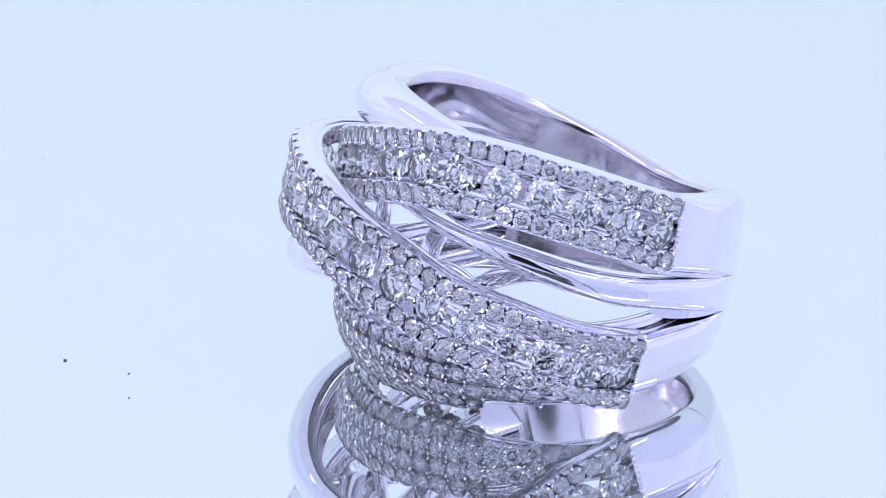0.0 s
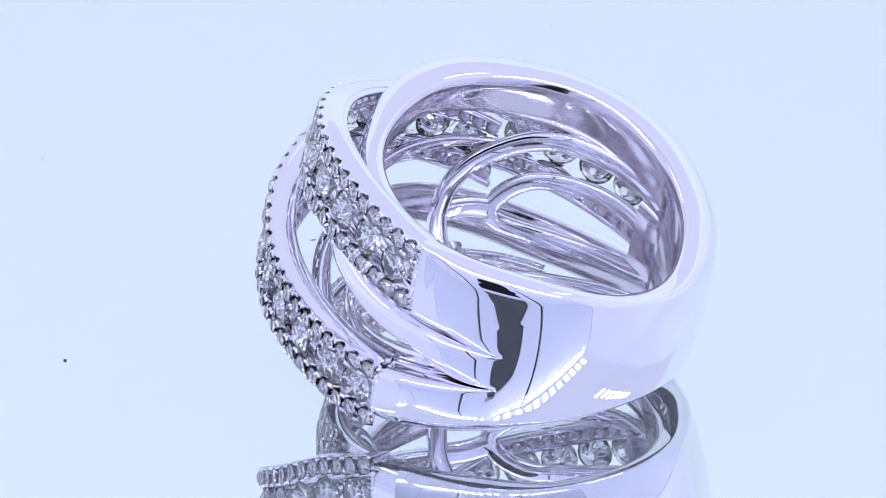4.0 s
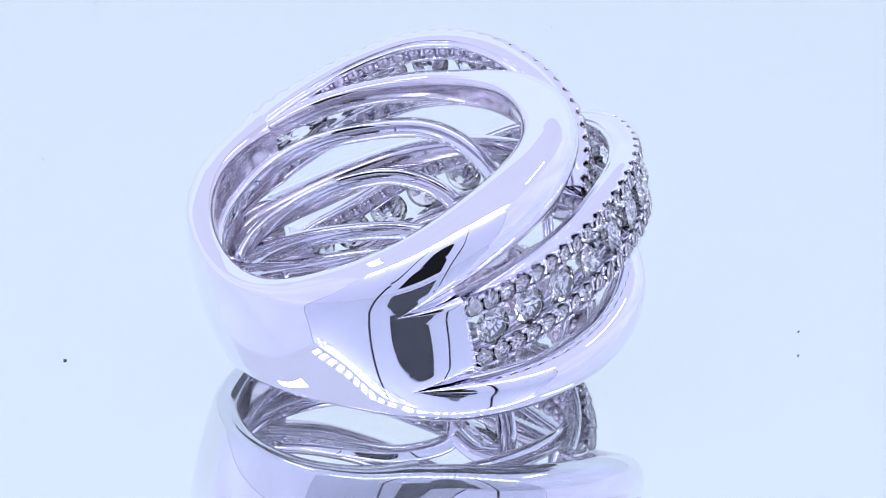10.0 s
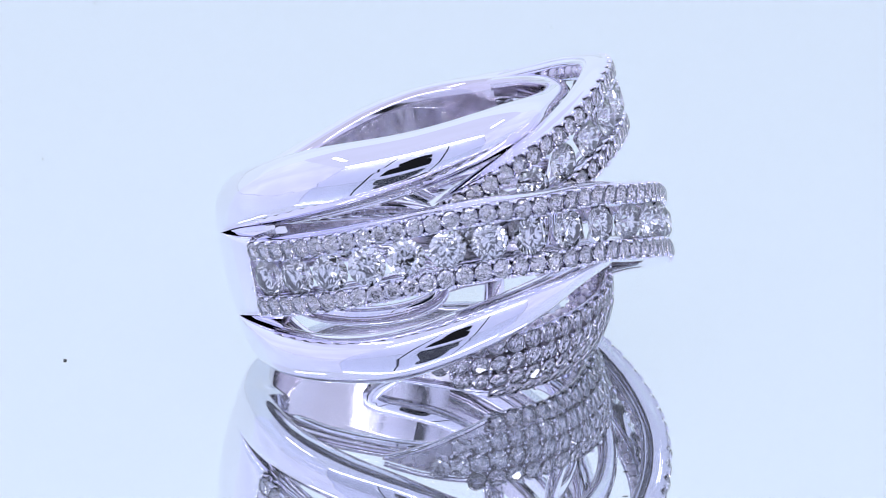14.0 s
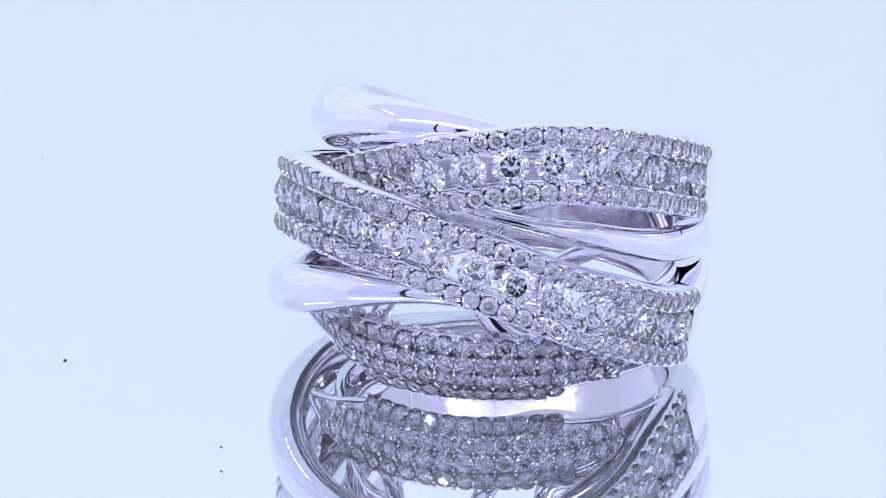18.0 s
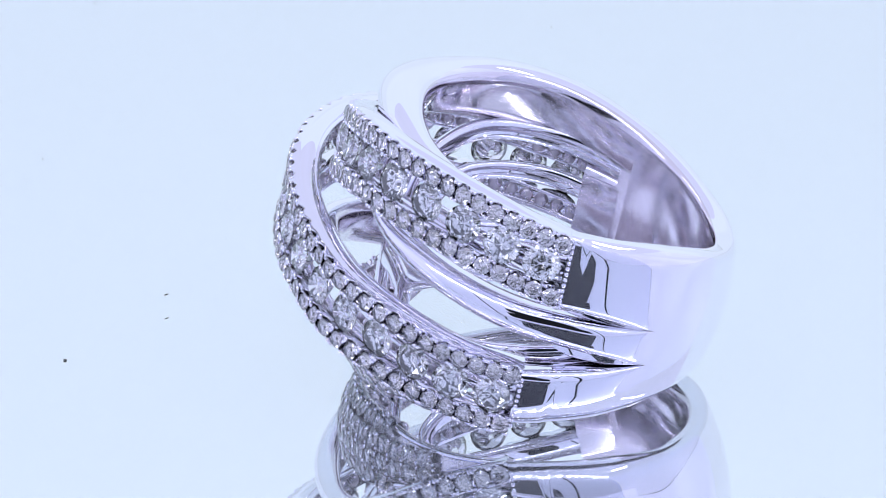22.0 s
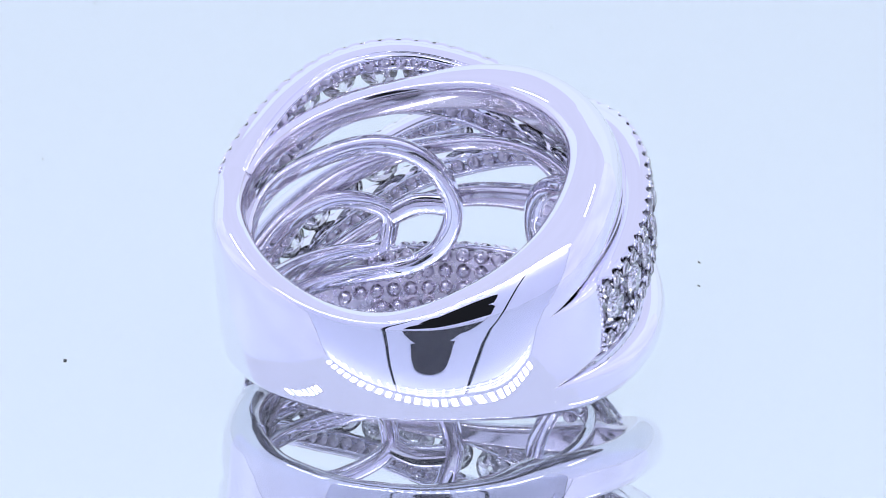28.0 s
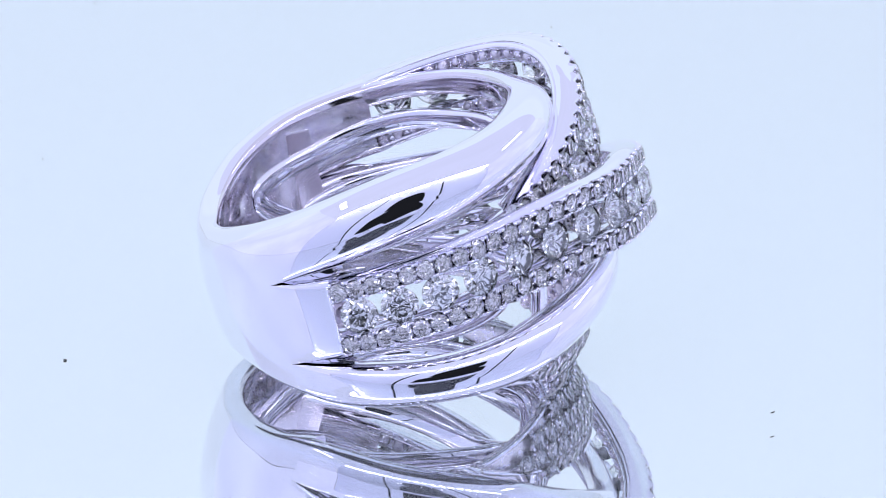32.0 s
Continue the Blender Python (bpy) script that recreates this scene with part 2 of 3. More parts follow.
# ---- cut stones ----
def brilliant(name, d, front, back, uneven, n=8):
    """A round brilliant of the diameter d in mm, girdle at z = 0: table, stars, kites and halves above, mains and long halves below."""
    R = d / 2 * MM
    v, f = [], []

    def ring(r, z, k, off):
        i = len(v)
        v.extend((r * R * math.cos(2 * math.pi * (j + off) / k), r * R * math.sin(2 * math.pi * (j + off) / k), z * R) for j in range(k))
        return i
    deep = 0.9
    tb = ring(0.56, 0.34, n, 0.5)
    st = ring(0.775, 0.184, n, 0.0)
    g1 = ring(1.0, 0.02, 2 * n, 0.0)
    g0 = ring(1.0, -0.02, 2 * n, 0.0)
    lo = ring(0.23, -0.02 - deep * (1 - 0.23 * math.cos(math.pi / n)), n, 0.5)
    v.append((0, 0, -(0.02 + deep) * R))
    c = len(v) - 1
    f.append(tuple(range(tb, tb + n)))
    for j in range(n):
        k = (j + 1) % n
        f.append((tb + j, st + k, tb + k))
        f.append((st + j, g1 + 2 * j + 1, st + k, tb + j))
        f.append((st + j, g1 + 2 * j, g1 + 2 * j + 1))
        f.append((st + k, g1 + 2 * j + 1, g1 + 2 * k))
        f.append((c, lo + j, g0 + 2 * j, lo + (j - 1) % n))
        f.append((lo + j, g0 + 2 * j + 1, g0 + 2 * j))
        f.append((lo + j, g0 + 2 * k, g0 + 2 * j + 1))
    for j in range(2 * n):
        k = (j + 1) % (2 * n)
        f.append((g1 + j, g0 + j, g0 + k, g1 + k))
    # slight unevenness of the cut
    for i in [*range(tb, g1), *range(lo, c + 1)]:
        v[i] = tuple(x + random.uniform(-uneven, uneven) * R for x in v[i])
    me = mesh_of(name, v, f, front, smooth=False)
    me.materials.append(back)
    for p in me.polygons:
        p.material_index = 1 if p.center.z < -0.1 * R else 0
    return me


SMALL = brilliant("small_diamond", 0.92, DIAMOND, FINE, 0.012)
MEDIUM = brilliant("small_diamond", 1.01, DIAMOND, FINE, 0.012)
LARGE = brilliant("large_diamond", 1.94, DIAMOND, DIAMOND, 0.004)


def bead_mesh(name, r, tall):
    bm = bmesh.new()
    bmesh.ops.create_icosphere(bm, subdivisions=2, radius=r * MM)
    bmesh.ops.scale(bm, vec=(1, 1, tall), verts=bm.verts)
    me = bpy.data.meshes.new(name)
    bm.to_mesh(me)
    bm.free()
    me.materials.append(GOLD)
    me.polygons.foreach_set("use_smooth", [True] * len(me.polygons))
    return me


PRONG = bead_mesh("prong", 0.12, 1.3)
GRAIN = bead_mesh("grain", 0.12, 1.0)


def rail(name, band, across, width, thick, lo, hi, gaps, mat):
    """A rail that carries a row of small stones: a trough with scalloped rims."""
    n = (len(gaps) - 1) * 8
    u = np.linspace(0, len(gaps) - 1, n + 1)
    ths = np.interp(u, np.arange(len(gaps)), gaps)
    rings = []
    for th, uu, v in zip(ths, u, curve(band, ths)):
        h0, h1, r, tilt = v
        dip = 0.19 * (0.5 - 0.5 * math.cos(2 * math.pi * uu)) ** 1.5
        w = width / 2
        top = 0.03 - dip
        near = min(1.0, uu / 4, (len(gaps) - 1 - uu) / 4)
        floor = -0.55 + 0.42 * (0.5 + 0.5 * math.cos(2 * math.pi * uu)) ** 2
        wall = []
        for k in range(9):
            a = k / 8
            wall.append((-thick + (thick - 0.27) * a, w - 0.05 + (0.02 + 0.13 * near) * (1 - (2 * a - 0.8) ** 2 / 1.44)))
        s = np.array([(r0, -x0) for r0, x0 in wall] + [(top, -w + 0.03), (top, -w + 0.10), (floor, -w + 0.17), (floor - 0.02, 0), (floor, w - 0.17), (top, w - 0.10), (top, w - 0.03)]
                     + wall[::-1] + [(-thick - 0.06, w - 0.3), (-thick + 0.06, 0), (-thick - 0.06, -w + 0.3)])
        c, sn = math.cos(radians(tilt)), math.sin(radians(tilt))
        s[:, 1] += across
        rings.append(place(th, r + c * s[:, 0] - sn * s[:, 1], (h0 + h1) / 2 + sn * s[:, 0] + c * s[:, 1]))
    return sharp(mesh_of(name, *skin(rings), mat), 40)


def lean():
    """A small random lean and turn of a stone in its seat."""
    return pose(0, 0, 0, random.uniform(-5, 5), random.uniform(-5, 5), random.uniform(0, 45))


def seat_backs(name, spots, r, parent):
    """The round undersides of a row of stone seats, joined."""
    bm = bmesh.new()
    for m in spots:
        bmesh.ops.create_icosphere(bm, subdivisions=2, radius=r * MM, matrix=m)
    me = bpy.data.meshes.new(name)
    bm.to_mesh(me)
    bm.free()
    me.materials.append(SEAT)
    me.polygons.foreach_set("use_smooth", [True] * len(me.polygons))
    return tagged(part(name, me, parent), "round undersides of small stone seats", kind="stuff")


# ---- the light box ----
def light_box():
    bx, y0, y1, top = 0.42, -0.25, 0.36, 0.38
    t = 0.004
    def wall(name, size, at, mat, label):
        ob = new(name, box_mesh(name, size, mat))
        ob.location = at
        return tagged(ob, label, kind="structure")
    wall("wall_back", (2 * bx, t, top), (0, y1 + t / 2, top / 2), DIFFUSER, "glowing pale blue back wall of a light box")
    wall("wall_west", (t, y1 - y0, top), (-bx - t / 2, (y0 + y1) / 2, top / 2), SIDE, "glowing pale lilac side wall of a light box")
    wall("wall_east", (t, y1 - y0, top), (bx + t / 2, (y0 + y1) / 2, top / 2), SIDE, "glowing pale lilac side wall of a light box")
    wall("ceiling", (2 * bx + 2 * t, y1 - y0 + 2 * t, t), (0, (y0 + y1) / 2, top + t / 2), CEIL, "glowing white fabric ceiling of a light box")
    # front wall: two side panels, two narrow ones beside the lens opening, thin gaps between them
    yy = y0 - t / 2
    gap, mid = 0.009, 0.118
    wall("wall_front", (bx - mid - 0.003, t, top), (-(bx - 0.003 + mid) / 2, yy, top / 2), PANEL, "white front panel of a light box")
    wall("wall_front.001", (bx - mid - 0.003, t, top), ((bx - 0.003 + mid) / 2, yy, top / 2), PANEL, "white front panel of a light box")
    arch = [(-0.075, 0.02), (-0.069, 0.09), (-0.049, 0.125), (-0.043, 0.130), (-0.055, 0.134), (-0.052, 0.19)]
    for k in range(11):
        a = math.pi * (1 - k / 10)
        arch.append((0.047 * math.cos(a), 0.215 + 0.034 * math.sin(a)))
    arch += [(0.052, 0.19), (0.055, 0.134), (0.043, 0.130), (0.049, 0.125), (0.069, 0.09), (0.075, 0.02)]
    m = mid - gap
    outer = [(-m, 0), (-m, top), (m, top), (m, 0)]
    bm = bmesh.new()
    for yv in (y0, y0 - t):
        vs = [bm.verts.new((x, yv, z)) for x, z in outer + arch]
        es = [bm.edges.new((vs[k], vs[(k + 1) % 4])) for k in range(4)]
        es += [bm.edges.new((vs[4 + k], vs[4 + (k + 1) % len(arch)])) for k in range(len(arch))]
        bmesh.ops.triangle_fill(bm, edges=es, use_beauty=True, use_dissolve=False)
    me = bpy.data.meshes.new("wall_front")
    bm.to_mesh(me)
    bm.free()
    me.materials.append(PANEL)
    tagged(new("wall_front.002", me), "white front panel with an arched opening for the lens", kind="structure")
    # the mirror that everything stands on
    glass = 0.0006
    for nm, mat, thick, z, lab in (("glass_plate", CLEAR, glass, -glass / 2, "thin clear glass over a mirror table"),
                                   ("mirror_table", MIRROR, 0.004, -glass - 0.002 - 0.00001, "flat silvered mirror table under clear glass")):
        mir = new(nm, box_mesh(nm, (2 * bx, y1 - y0, thick), mat))
        mir.location = (0, (y0 + y1) / 2, z)
        tagged(mir, lab, "table", kind="structure")
    # lamp strips: three fine rows high on the front wall, coarse rows under the ceiling
    def strip(n, step, size, tall, m):
        led = box_mesh("diode", (size, tall, 0.0016), LED, 0.0004)
        st = new("led_strip")
        tagged(st, "white lamp strip with a row of bright diodes", "lamp", "lamp strips of the light box")
        part("board", box_mesh("board", (n * step, tall + 0.006, 0.0012), BOARD), st)
        for k in range(n):
            o = part("diode", led, st)
            o.location = ((k - (n - 1) / 2) * step, 0, -0.0014)
        st.matrix_basis = m
        return st
    for k in range(3):
        strip(26, 0.030, 0.0036, 0.0036, pose(0, y0 + 0.0008, top - 0.016 - 0.016 * k, -90, 0, 0) @ pose(0, 0, 0, 180, 0, 0))
    strip(26, 0.030, 0.0140, 0.0300, pose(0, y0 + 0.030, top - 0.0007))
    for sx in (-1, 1):
        strip(7, 0.026, 0.0120, 0.0260, pose(sx * 0.30, 0.05, top - 0.0007, 0, 0, 90))


light_box()


# ---- the ring ----
#        angle  lower  upper  radius tilt
BAND_B = [(-50, 2.2, 6.1, 10.1, 0), (-39, 3.0, 6.8, 10.4, 0), (-23, 4.0, 7.7, 10.75, 0), (-7, 4.9, 8.6, 11.1, 2), (8, 5.65, 9.4, 11.35, 4),
          (22, 6.15, 10.0, 11.5, 5), (41, 6.1, 10.15, 11.4, 4), (57, 5.45, 9.95, 10.95, 3), (72, 4.9, 9.4, 10.6, 2), (92, 4.43, 8.4, 10.45, 0)]
BAND_C = [(-104, 1.42, 5.6, 10.3, 0), (-83, 1.85, 5.95, 10.8, 0), (-63, 2.4, 6.3, 11.5, 0), (-47, 2.75, 6.65, 12.25, 0), (-32, 2.65, 6.8, 12.98, 0),
          (-20, 2.3, 6.5, 13.3, 0), (-6, 1.95, 5.95, 13.4, 0), (6, 1.12, 5.24, 13.4, 0), (19, 0.3, 4.45, 13.2, -1), (35, -1.1, 3.3, 12.65, -3),
          (49, -1.75, 2.45, 11.95, -6), (66, -2.45, 1.45, 11.0, -9), (87, -2.5, 0.8, 10.45, -9)]
BAND_E = [(-68, -1.95, -1.75, 9.75, -12), (-57, -2.75, -1.5, 9.4, -18), (-47, -3.5, -1.4, 9.2, -22), (-32, -4.5, -1.35, 9.0, -25), (-12, -4.75, -1.45, 8.95, -25), (10, -4.75, -1.45, 8.95, -25),
          (32, -4.5, -1.35, 9.0, -25), (50, -3.75, -1.35, 9.15, -22), (66, -3.1, -1.75, 9.3, -18), (78, -2.72, -1.95, 9.5, -14), (88, -2.4, -1.9, 9.65, -12)]


def inner_rim(band, across, lo, hi, deep, parent):
    """The thin rim that closes a rail to the finger side."""
    ths = np.linspace(lo, hi, 40)
    v = curve(band, ths)
    a = np.radians(v[:, 3])
    pts = np.stack([ths, v[:, 2] - deep * np.cos(a) - across * np.sin(a), (v[:, 0] + v[:, 1]) / 2 - deep * np.sin(a) + across * np.cos(a)], 1)
    return part("inner_rim", wire("inner_rim", pts, 0.2, GOLD, closed=False, n=120), parent)


def gem_band(ring, band, lo, hi, width, thick):
    """A band of two rails with small stones and a channel of large stones between them."""
    half = width / 2
    rw = 1.14
    for sgn, nm in ((1, "upper_rail"), (-1, "lower_rail")):
        ac = sgn * (half - rw / 2)
        mids, gaps = even(band, ac, lo, hi, 0.93)
        rl = part(nm, rail(nm, band, ac, rw, thick, lo, hi, gaps, GOLD), ring)
        for th in mids:
            o = part("small_diamond", SMALL, rl)
            o.matrix_basis = seat(band, th, ac, 0.05) @ lean()
        seat_backs("seat_back", [seat(band, th, ac - sgn * 0.1, -thick + 0.05) for th in mids], 0.38, rl)
        inner_rim(band, ac + sgn * 0.34, lo, hi, 1.24, rl)
        twin = math.degrees(0.115 / curve(band, (lo + hi) / 2)[0][2])
        for th, e, k in itertools.product(gaps, (-1, 1), (-1, 1)):
            if lo < th + k * twin < hi:
                o = part("prong", PRONG, rl)
                o.matrix_basis = seat(band, th + k * twin, ac + e * (rw / 2 - 0.14), 0.0)
    mids, gaps = even(band, 0, lo + 1, hi - 1, 2.14)
    for th in mids:
        o = part("large_diamond", LARGE, ring, "round brilliant diamond in a channel")
        o.matrix_basis = seat(band, th, 0, -0.12) @ lean()


def build_ring():
    ring = new("diamond_ring")
    tagged(ring, "polished white gold crossover ring with diamond bands lying on a mirror", "ring")
    # rows: angle, lower, upper, radius, thickness, rounding below, above, dome, tilt
    part("shank", strand("shank", [(105, -1.75, 8.35, 10.66, 1.7, 1.8, 0.9, 0, 0), (113, -1.35, 8.2, 10.68, 1.7, 1.6, 0.9, 0, 0), (121, -1.0, 8.0, 10.64, 1.65, 1.2, 0.9, 0, 0), (130, -0.55, 7.75, 10.47, 1.55, 0.9, 0.8, 0, 0),
                                   (139, -0.15, 7.45, 10.24, 1.45, 0.5, 0.5, 0, 0), (150, 0.08, 7.0, 9.95, 1.3, 0.4, 0.35, 0, 0), (163, 0.3, 6.6, 9.75, 1.15, 0.35, 0.3, 0, 0), (180, 0.38, 6.4, 9.58, 1.0, 0.35, 0.4, 0, 0),
                                   (198, 0.28, 6.78, 9.58, 1.15, 0.4, 0.9, 0, 0), (214, -0.08, 7.38, 9.66, 1.35, 0.5, 1.7, 0, 0), (224, -0.42, 7.75, 9.84, 1.5, 0.6, 1.9, 0, 0), (230, -0.75, 8.0, 9.93, 1.55, 0.7, 2.1, 0, 0),
                                   (237, -1.02, 8.28, 10.05, 1.65, 0.8, 2.3, 0, 0), (247, -1.38, 8.68, 10.22, 1.7, 0.9, 2.4, 0, 0)], GOLD, 121, 237, 1.0, 1.0), ring, "wide polished plain shank")
    # shoulders on the right
    part("shoulder", strand("shoulder", [(92, 4.43, 8.40, 10.47, 1.6, 0.4, 0.2, 0.10, 0), (96, 4.36, 8.33, 10.54, 1.65, 0.55, 0.4, 0.10, 0), (100, 4.28, 8.28, 10.6, 1.65, 0.6, 0.7, 0.10, 0), (105, 4.2, 8.22, 10.66, 1.7, 0.6, 0.9, 0.08, 0), (113, 4.0, 8.13, 10.68, 1.7, 0.4, 0.9, 0.05, 0),
                                         (121, 3.84, 8.0, 10.64, 1.65, 0.02, 0.9, 0, 0), (130, 3.7, 7.75, 10.47, 1.55, 0, 0.8, 0, 0)], GOLD, 91.4, 121, fit=1.0), ring)
    part("shoulder", strand("shoulder", [(87, -2.55, 0.82, 10.52, 1.5, 1.3, 0.4, 0.10, -9), (91.5, -2.42, 0.98, 10.53, 1.5, 1.6, 0.5, 0.10, -8), (97, -2.15, 1.15, 10.58, 1.5, 1.8, 0.55, 0.10, -6), (105, -1.75, 1.45, 10.66, 1.6, 1.8, 0.5, 0.08, -3), (113, -1.35, 1.7, 10.68, 1.7, 1.6, 0.35, 0.05, 0),
                                         (121, -1.0, 1.94, 10.64, 1.65, 1.2, 0.02, 0, 0), (130, -0.55, 2.1, 10.47, 1.55, 0.9, 0, 0, 0)], GOLD, 86.4, 121, fit=0.8), ring)
    # shoulder on the left
    part("shoulder", strand("shoulder", [(-130, 0.8, 5.3, 9.93, 1.55, 0, 0, 0, 0), (-123, 1.0, 5.4, 10.05, 1.65, 0.02, 0.02, 0, 0), (-113, 1.25, 5.5, 10.25, 1.65, 0.3, 0.3, 0.06, 0), (-104, 1.42, 5.62, 10.34, 1.6, 0.4, 0.4, 0.10, 0)], GOLD, -123, -104, fit=0.9), ring)
    # plain strand that crosses the top of the front
    part("plain_strand", strand("plain_strand", [(-130, 5.3, 8.0, 9.93, 1.55, 0, 2.1, 0, 0), (-123, 5.4, 8.28, 10.05, 1.65, 0.02, 2.3, 0, 0), (-113, 5.8, 8.72, 10.15, 1.8, 0.5, 2.3, 0, 1), (-101, 6.1, 9.38, 10.05, 2.0, 1.0, 2.1, 0.06, 6), (-88, 6.45, 9.98, 9.95, 2.1, 1.4, 2.0, 0.12, 12),
                                                 (-71, 6.95, 10.45, 10.05, 2.2, 1.5, 1.8, 0.15, 17), (-54, 7.4, 10.62, 10.2, 2.2, 1.4, 1.7, 0.15, 19), (-37, 7.85, 10.7, 10.3, 2.1, 1.3, 1.5, 0.15, 19),
                                                 (-20, 8.2, 10.6, 10.2, 1.95, 1.1, 1.25, 0.15, 15), (-5, 8.25, 10.3, 9.75, 1.65, 0.9, 0.95, 0.15, 11), (8, 7.95, 9.9, 9.4, 1.8, 0.85, 0.8, 0.12, 7),
                                                 (22, 7.75, 9.5, 9.1, 1.65, 0.8, 0.7, 0.12, 3), (40, 7.65, 9.15, 9.15, 1.35, 0.65, 0.6, 0.1, 0), (60, 7.55, 8.85, 9.35, 1.05, 0.5, 0.5, 0.05, 0), (80, 7.3, 8.5, 9.6, 0.75, 0.4, 0.4, 0.05, 0), (100, 7.0, 8.15, 9.8, 0.5, 0.4, 0.4, 0, 0)], GOLD, -123, 92.6, fit=1.0), ring, "round polished plain strand")
    # plain strand between the diamond bands
    part("plain_strand", strand("plain_strand", [(-48, 5.2, 5.7, 8.8, 0.5, 0.25, 0.25, 0.05, 0), (-25, 5.35, 5.95, 9.1, 0.6, 0.3, 0.3, 0.05, 0), (-4, 5.0, 5.8, 9.4, 0.8, 0.4, 0.4, 0.1, 0), (16, 4.5, 5.3, 9.6, 1.0, 0.4, 0.4, 0.1, 0), (29, 4.05, 5.05, 9.8, 1.2, 0.5, 0.5, 0.1, 0), (45, 3.45, 4.85, 9.92, 1.4, 0.6, 0.6, 0.1, 0),
                                                 (62, 2.85, 4.45, 9.97, 1.6, 0.75, 0.75, 0.1, 0), (78, 2.4, 4.15, 10.05, 1.6, 0.8, 0.8, 0.08, 0), (97, 2.3, 4.0, 10.3, 1.6, 0.6, 0.6, 0.05, 0),
                                                 (105, 2.2, 3.97, 10.6, 1.7, 0.6, 0.6, 0.05, 0), (113, 2.08, 3.9, 10.67, 1.8, 0.4, 0.4, 0.03, 0), (121, 1.94, 3.84, 10.64, 1.85, 0.02, 0.02, 0, 0), (130, 1.9, 3.8, 10.47, 1.55, 0, 0, 0, 0)], GOLD, -48, 121, fit=0.0), ring, "round polished plain strand")
    # plain strand at the bottom of the front
    part("plain_strand", strand("plain_strand", [(-130, -0.75, 0.8, 9.93, 1.55, 0.7, 0, 0, 0), (-123, -1.02, 1.0, 10.05, 1.65, 0.8, 0.02, 0, 0), (-113, -1.38, 0.98, 10.3, 1.7, 0.9, 0.4, 0, -2), (-95, -1.75, 0.7, 10.95, 1.8, 1.0, 0.9, 0.1, -6),
                                                 (-77, -2.0, 0.45, 11.5, 1.9, 1.1, 1.0, 0.1, -8), (-60, -2.0, 0.6, 12.0, 1.9, 1.1, 1.0, 0.1, -8), (-45, -1.4, 1.1, 12.38, 1.9, 1.2, 1.1, 0.1, -6),
                                                 (-30, -0.75, 1.5, 12.25, 1.6, 1.0, 1.0, 0.1, -8), (-18, -0.12, 1.65, 11.95, 1.4, 0.8, 0.8, 0.1, -10), (-6, 0.32, 1.65, 11.35, 1.25, 0.6, 0.6, 0.1, -10),
                                                 (10, 0.35, 1.5, 10.85, 1.1, 0.5, 0.5, 0.1, -10), (28, 0.0, 1.0, 10.3, 1.0, 0.45, 0.45, 0.1, -6), (45, -0.55, 0.35, 9.9, 1.0, 0.4, 0.4, 0.1, 0), (62, -1.0, -0.2, 9.5, 0.9, 0.4, 0.4, 0.05, 0), (78, -1.4, -0.7, 9.15, 0.7, 0.35, 0.35, 0.05, 0), (100, -0.3, 0.3, 8.85, 0.5, 0.3, 0.3, 0, 0)], GOLD, -123, 100), ring, "round polished plain strand")
    gem_band(ring, BAND_B, -44, 92, 3.95, 1.15)
    gem_band(ring, BAND_C, -104, 87, 4.05, 1.15)
    # low band of four rows
    plate = [(a, h0, h1, r - 0.40, 0.55, 0.3, 0.3, 0.42 * ((h1 - h0) / 3.36) ** 2, tilt) for a, h0, h1, r, tilt in BAND_E]
    pl = part("lower_band", strand("lower_band", plate, CAST), ring, "low pave band with four rows of small diamonds")
    pl.data.materials[1] = CAST
    columns, between = even(BAND_E, 0, -53, 68, 1.03)
    for row in range(4):
        ac = (row - 1.5) * 0.97
        lim = ((-36, 42), (-49, 63), (-51, 63), (-38, 43))[row]
        bend = pose(0, 0, 0, -(row - 1.5) * 16, 0, 0)
        drop = -0.135 * (row - 1.5) ** 2
        mids, gaps = [[th for th in ths if lim[0] < th < lim[1]] for ths in (columns, between)]
        for th in mids:
            o = part("small_diamond", MEDIUM, pl)
            o.matrix_basis = seat(BAND_E, th, ac, 0.05 + drop) @ bend @ lean()
        seat_backs("seat_back", [seat(BAND_E, th, ac * 0.88, -0.84 + drop) for th in mids if -46 < th < 57], 0.40, pl)
        for th in gaps:
            for e in (-1, 1):
                o = part("prong", PRONG, pl)
                o.matrix_basis = seat(BAND_E, th, ac + e * 0.36, drop)
    for e in (-1, 1):
        ths = np.linspace(-67, 87, 48)
        v = curve(BAND_E, ths)
        t = np.radians(v[:, 3])
        ac = e * ((v[:, 1] - v[:, 0]) / 2)
        pts = np.stack([ths, v[:, 2] - (0.22 + 0.035 * (v[:, 1] - v[:, 0]) ** 2) * np.cos(t) - ac * np.sin(t), (v[:, 0] + v[:, 1]) / 2 - (0.22 + 0.035 * (v[:, 1] - v[:, 0]) ** 2) * np.sin(t) + ac * np.cos(t)], 1)
        part("edge_rim", wire("edge_rim", pts, 0.14, GOLD, closed=False, n=120), pl)
    # beaded ends of the diamond bands
    for band, th in ((BAND_B, 92.3), (BAND_C, -104.3), (BAND_C, 87.3)):
        h0, h1 = curve(band, th)[0][:2]
        n = int((h1 - h0) / 0.3)
        for k in range(n):
            o = part("grain", GRAIN, ring)
            o.matrix_basis = seat(band, th, (k - (n - 1) / 2) * 0.3, 0.02)
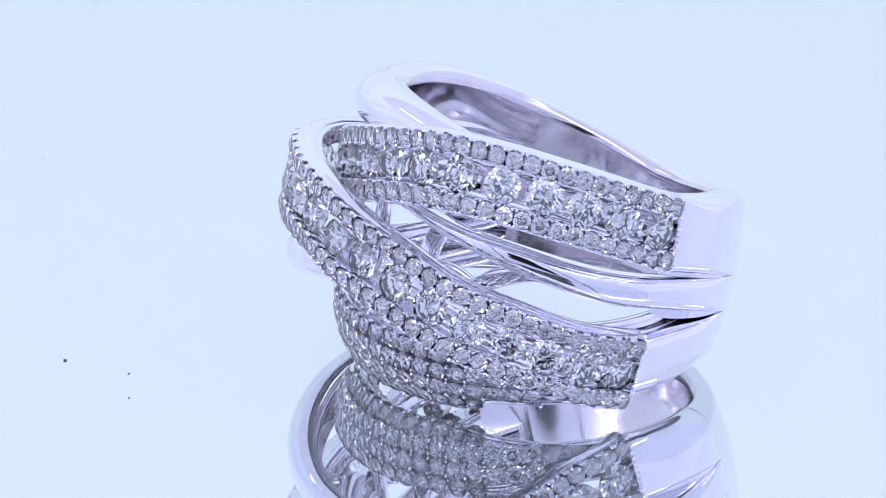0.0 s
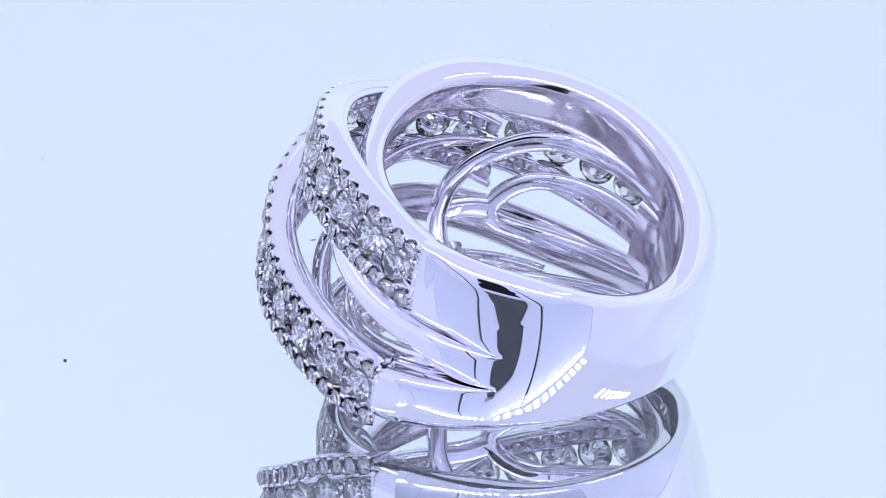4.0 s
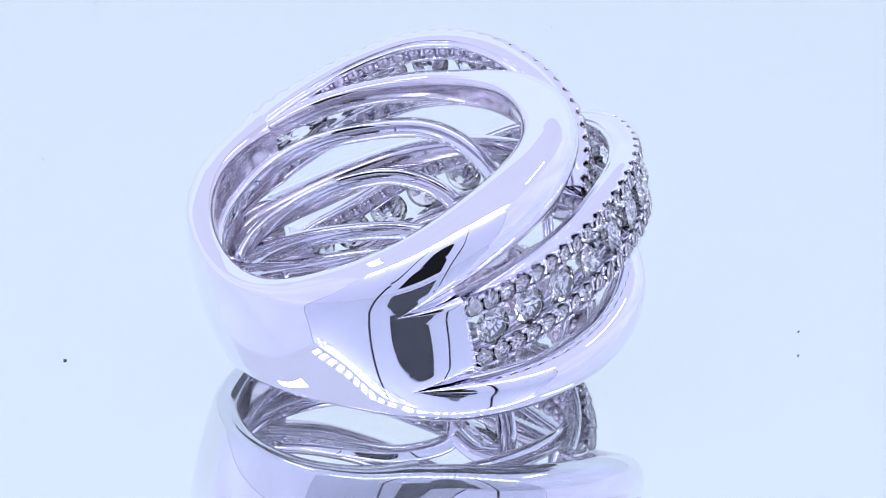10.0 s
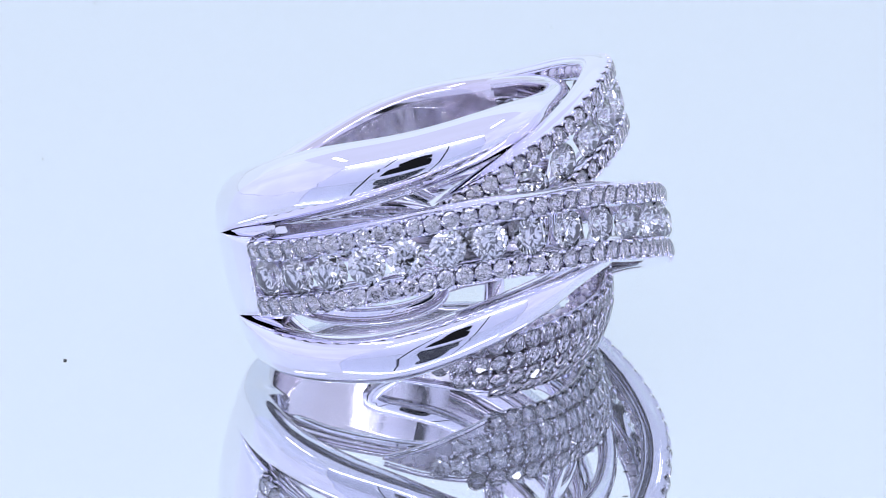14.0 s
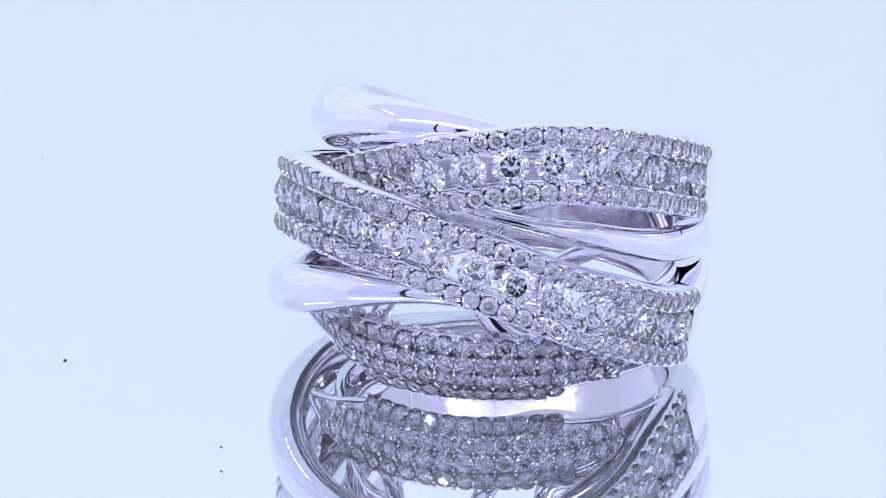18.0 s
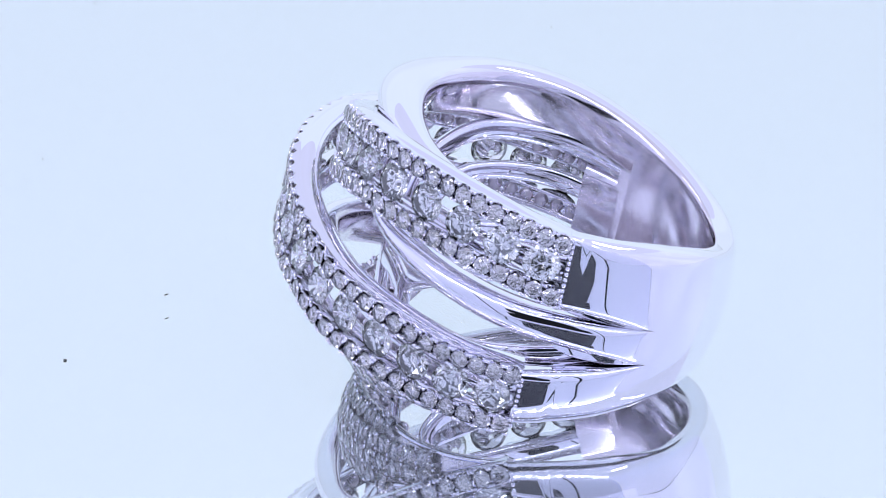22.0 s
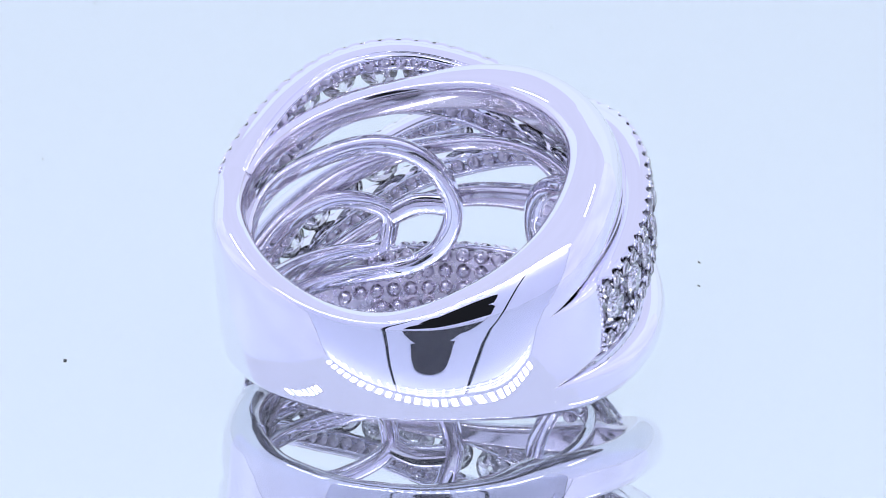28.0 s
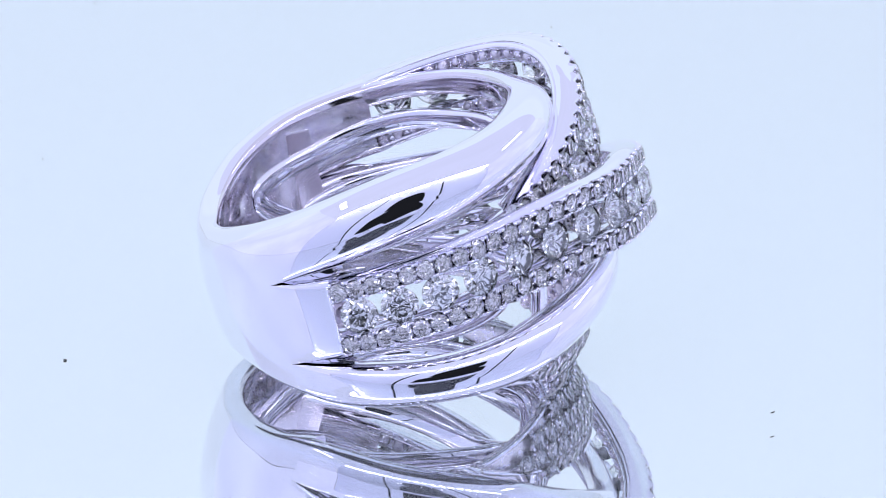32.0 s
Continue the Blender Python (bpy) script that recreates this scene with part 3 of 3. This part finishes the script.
    # the sleeve that carries the shank's finger side on behind the shoulders
    part("inner_sleeve", strand("inner_sleeve", [(113, 0.6, 7.0, 9.12, 0.34, 0.1, 0.1, 0, 0), (117, 0.5, 7.1, 9.1, 0.34, 0.1, 0.1, 0, 0), (122, 0.45, 7.2, 9.06, 0.34, 0.1, 0.1, 0, 0)], SATIN), ring)
    part("inner_sleeve", strand("inner_sleeve", [(-124, 0.45, 6.9, 7.78, 0.34, 0.1, 0.1, 0, 0), (-121, 0.6, 6.7, 7.8, 0.34, 0.1, 0.1, 0, 0), (-118, 0.8, 6.5, 7.82, 0.34, 0.1, 0.1, 0, 0)], SATIN), ring)
    # metal that closes the tips of the slots between the strands
    part("slot_floor", strand("slot_floor", [(95, 1.9, 4.0, 9.0, 0.12, 0.05, 0.05, 0, 0), (100, 1.6, 4.25, 9.35, 0.4, 0.1, 0.1, 0, 0), (105, 1.65, 4.2, 9.7, 0.6, 0.1, 0.1, 0, 0), (110, 1.72, 4.12, 10.15, 0.6, 0.1, 0.1, 0, 0), (115, 1.85, 3.98, 10.42, 0.6, 0.1, 0.1, 0, 0), (121.6, 1.9, 3.88, 10.56, 0.6, 0.1, 0.1, 0, 0)], GOLD), ring)
    part("slot_floor", strand("slot_floor", [(-123.6, 0.9, 5.5, 9.75, 0.6, 0.1, 0.1, 0, 0), (-114, 0.9, 5.9, 9.5, 0.6, 0.1, 0.1, 0, 0), (-104, 0.7, 6.1, 9.05, 0.6, 0.1, 0.1, 0, 0)], GOLD), ring)
    # gallery wires inside
    r = 0.2
    for nm, loop, rad in (
        ("gallery_wire", [(-140, r, 4.9), (-111, r, 6.0), (-88, r, 6.4), (-63, r, 6.4), (-44, r, 5.5), (-29, r, 4.0), (-24, r, 1.9), (-28, r, -0.4), (-38, r, -1.9), (-60, r, -1.9), (-90, r, -1.0), (-120, r, 0.6)], 0.36),
        ("gallery_wire", [(-128, r, 3.2), (-103, r, 4.1), (-81, r, 4.3), (-58, r, 3.9), (-46, r, 2.6), (-46, r, 1.4), (-58, r, 0.9), (-80, r, 0.9), (-107, r, 1.5)], 0.33),
        ("gallery_wire", [(140, r, 4.6), (110, r, 5.6), (85, r, 6.2), (60, r, 6.2), (38, r, 6.1), (23, r, 5.3), (13, r, 3.9), (9, r, 2.0), (11, r, 0.4), (18, r, -1.0), (32, r, -1.7), (60, r, -1.2), (100, r, 0.2)], 0.36),
        ("gallery_wire", [(120, r, 2.6), (90, r, 3.3), (60, r, 3.5), (45, r, 3.0), (34, r, 2.0), (33, r, 0.9), (38, r, -0.2), (56, r, 0.2), (90, r, 1.2)], 0.33),
    ):
        part(nm, wire(nm, loop, rad * 1.5, GOLD, oval=0.55, inner=True), ring, "flat inner gallery wire")
    part("gallery_bridge", wire("gallery_bridge", [(-46, r, 2.0), (-35, r, 2.1), (-24, r, 1.9)], 0.6, GOLD, closed=False, n=16, oval=0.45, inner=True), ring)
    part("gallery_bridge", wire("gallery_bridge", [(33, r, 1.5), (22, r, 2.1), (9.5, r, 1.9)], 0.6, GOLD, closed=False, n=16, oval=0.45, inner=True), ring)
    return ring


RING = build_ring()


# ---- dust ----
def speck(name, at, r, long=1.0, turn=0.0):
    bm = bmesh.new()
    bmesh.ops.create_icosphere(bm, subdivisions=2, radius=r * MM)
    for v in bm.verts:
        v.co += v.co * 0.25 * noise.noise(v.co * 9000)
    bmesh.ops.scale(bm, vec=(long, 1, 0.5), verts=bm.verts)
    me = bpy.data.meshes.new(name)
    bm.to_mesh(me)
    bm.free()
    me.materials.append(BLACK)
    ob = new(name, me)
    ob.matrix_basis = pose(at[0] * MM, at[1] * MM, at[2] * MM, 0, 0, turn)
    return ob


# still specks added at the mirror in place of dust on the lens
for x, y, r in ((-20.35, 0.47, 0.115), (-22.59, 28.48, 0.055), (-20.62, 52.16, 0.050), (-11.55, 50.83, 0.045), (-12.53, 17.02, 0.045), (-18.61, 33.39, 0.045), (-23.29, 24.88, 0.040), (-24.38, 36.76, 0.035),
                (-17.54, 50.83, 0.035), (-14.89, 47.91, 0.030), (-11.11, 44.07, 0.030), (-20.13, 49.76, 0.030), (4.72, 48.46, 0.045), (21.55, 30.11, 0.035), (15.60, 21.21, 0.030), (12.59, 3.97, 0.035)):
    tagged(speck("dust_speck", (x, y, -0.57), 0.85 * r), "tiny dark speck on the mirror standing in for lens dust", "dust", "dust on the mirror")
FIBRE = speck("fibre", (-17.00, -2.85, 0.05), 0.055, 3.0, 80)
tagged(FIBRE, "short dark fibre lying on the glass", "fibre")


def motions():
    walk(RING, [(t, pose(0, 0, 0, 0, 0, -SPIN * (t - 17))) for t in range(33)])
    x, y = FIBRE.location.x, FIBRE.location.y
    start = math.degrees(math.atan2(y, x))
    far = math.hypot(x, y)
    walk(FIBRE, [(t * 0.5, pose(far * math.cos(radians(start - SPIN * t * 0.5)), far * math.sin(radians(start - SPIN * t * 0.5)), 0.00005, 0, 0, 80 - SPIN * t * 0.5)) for t in range(65)])


motions()
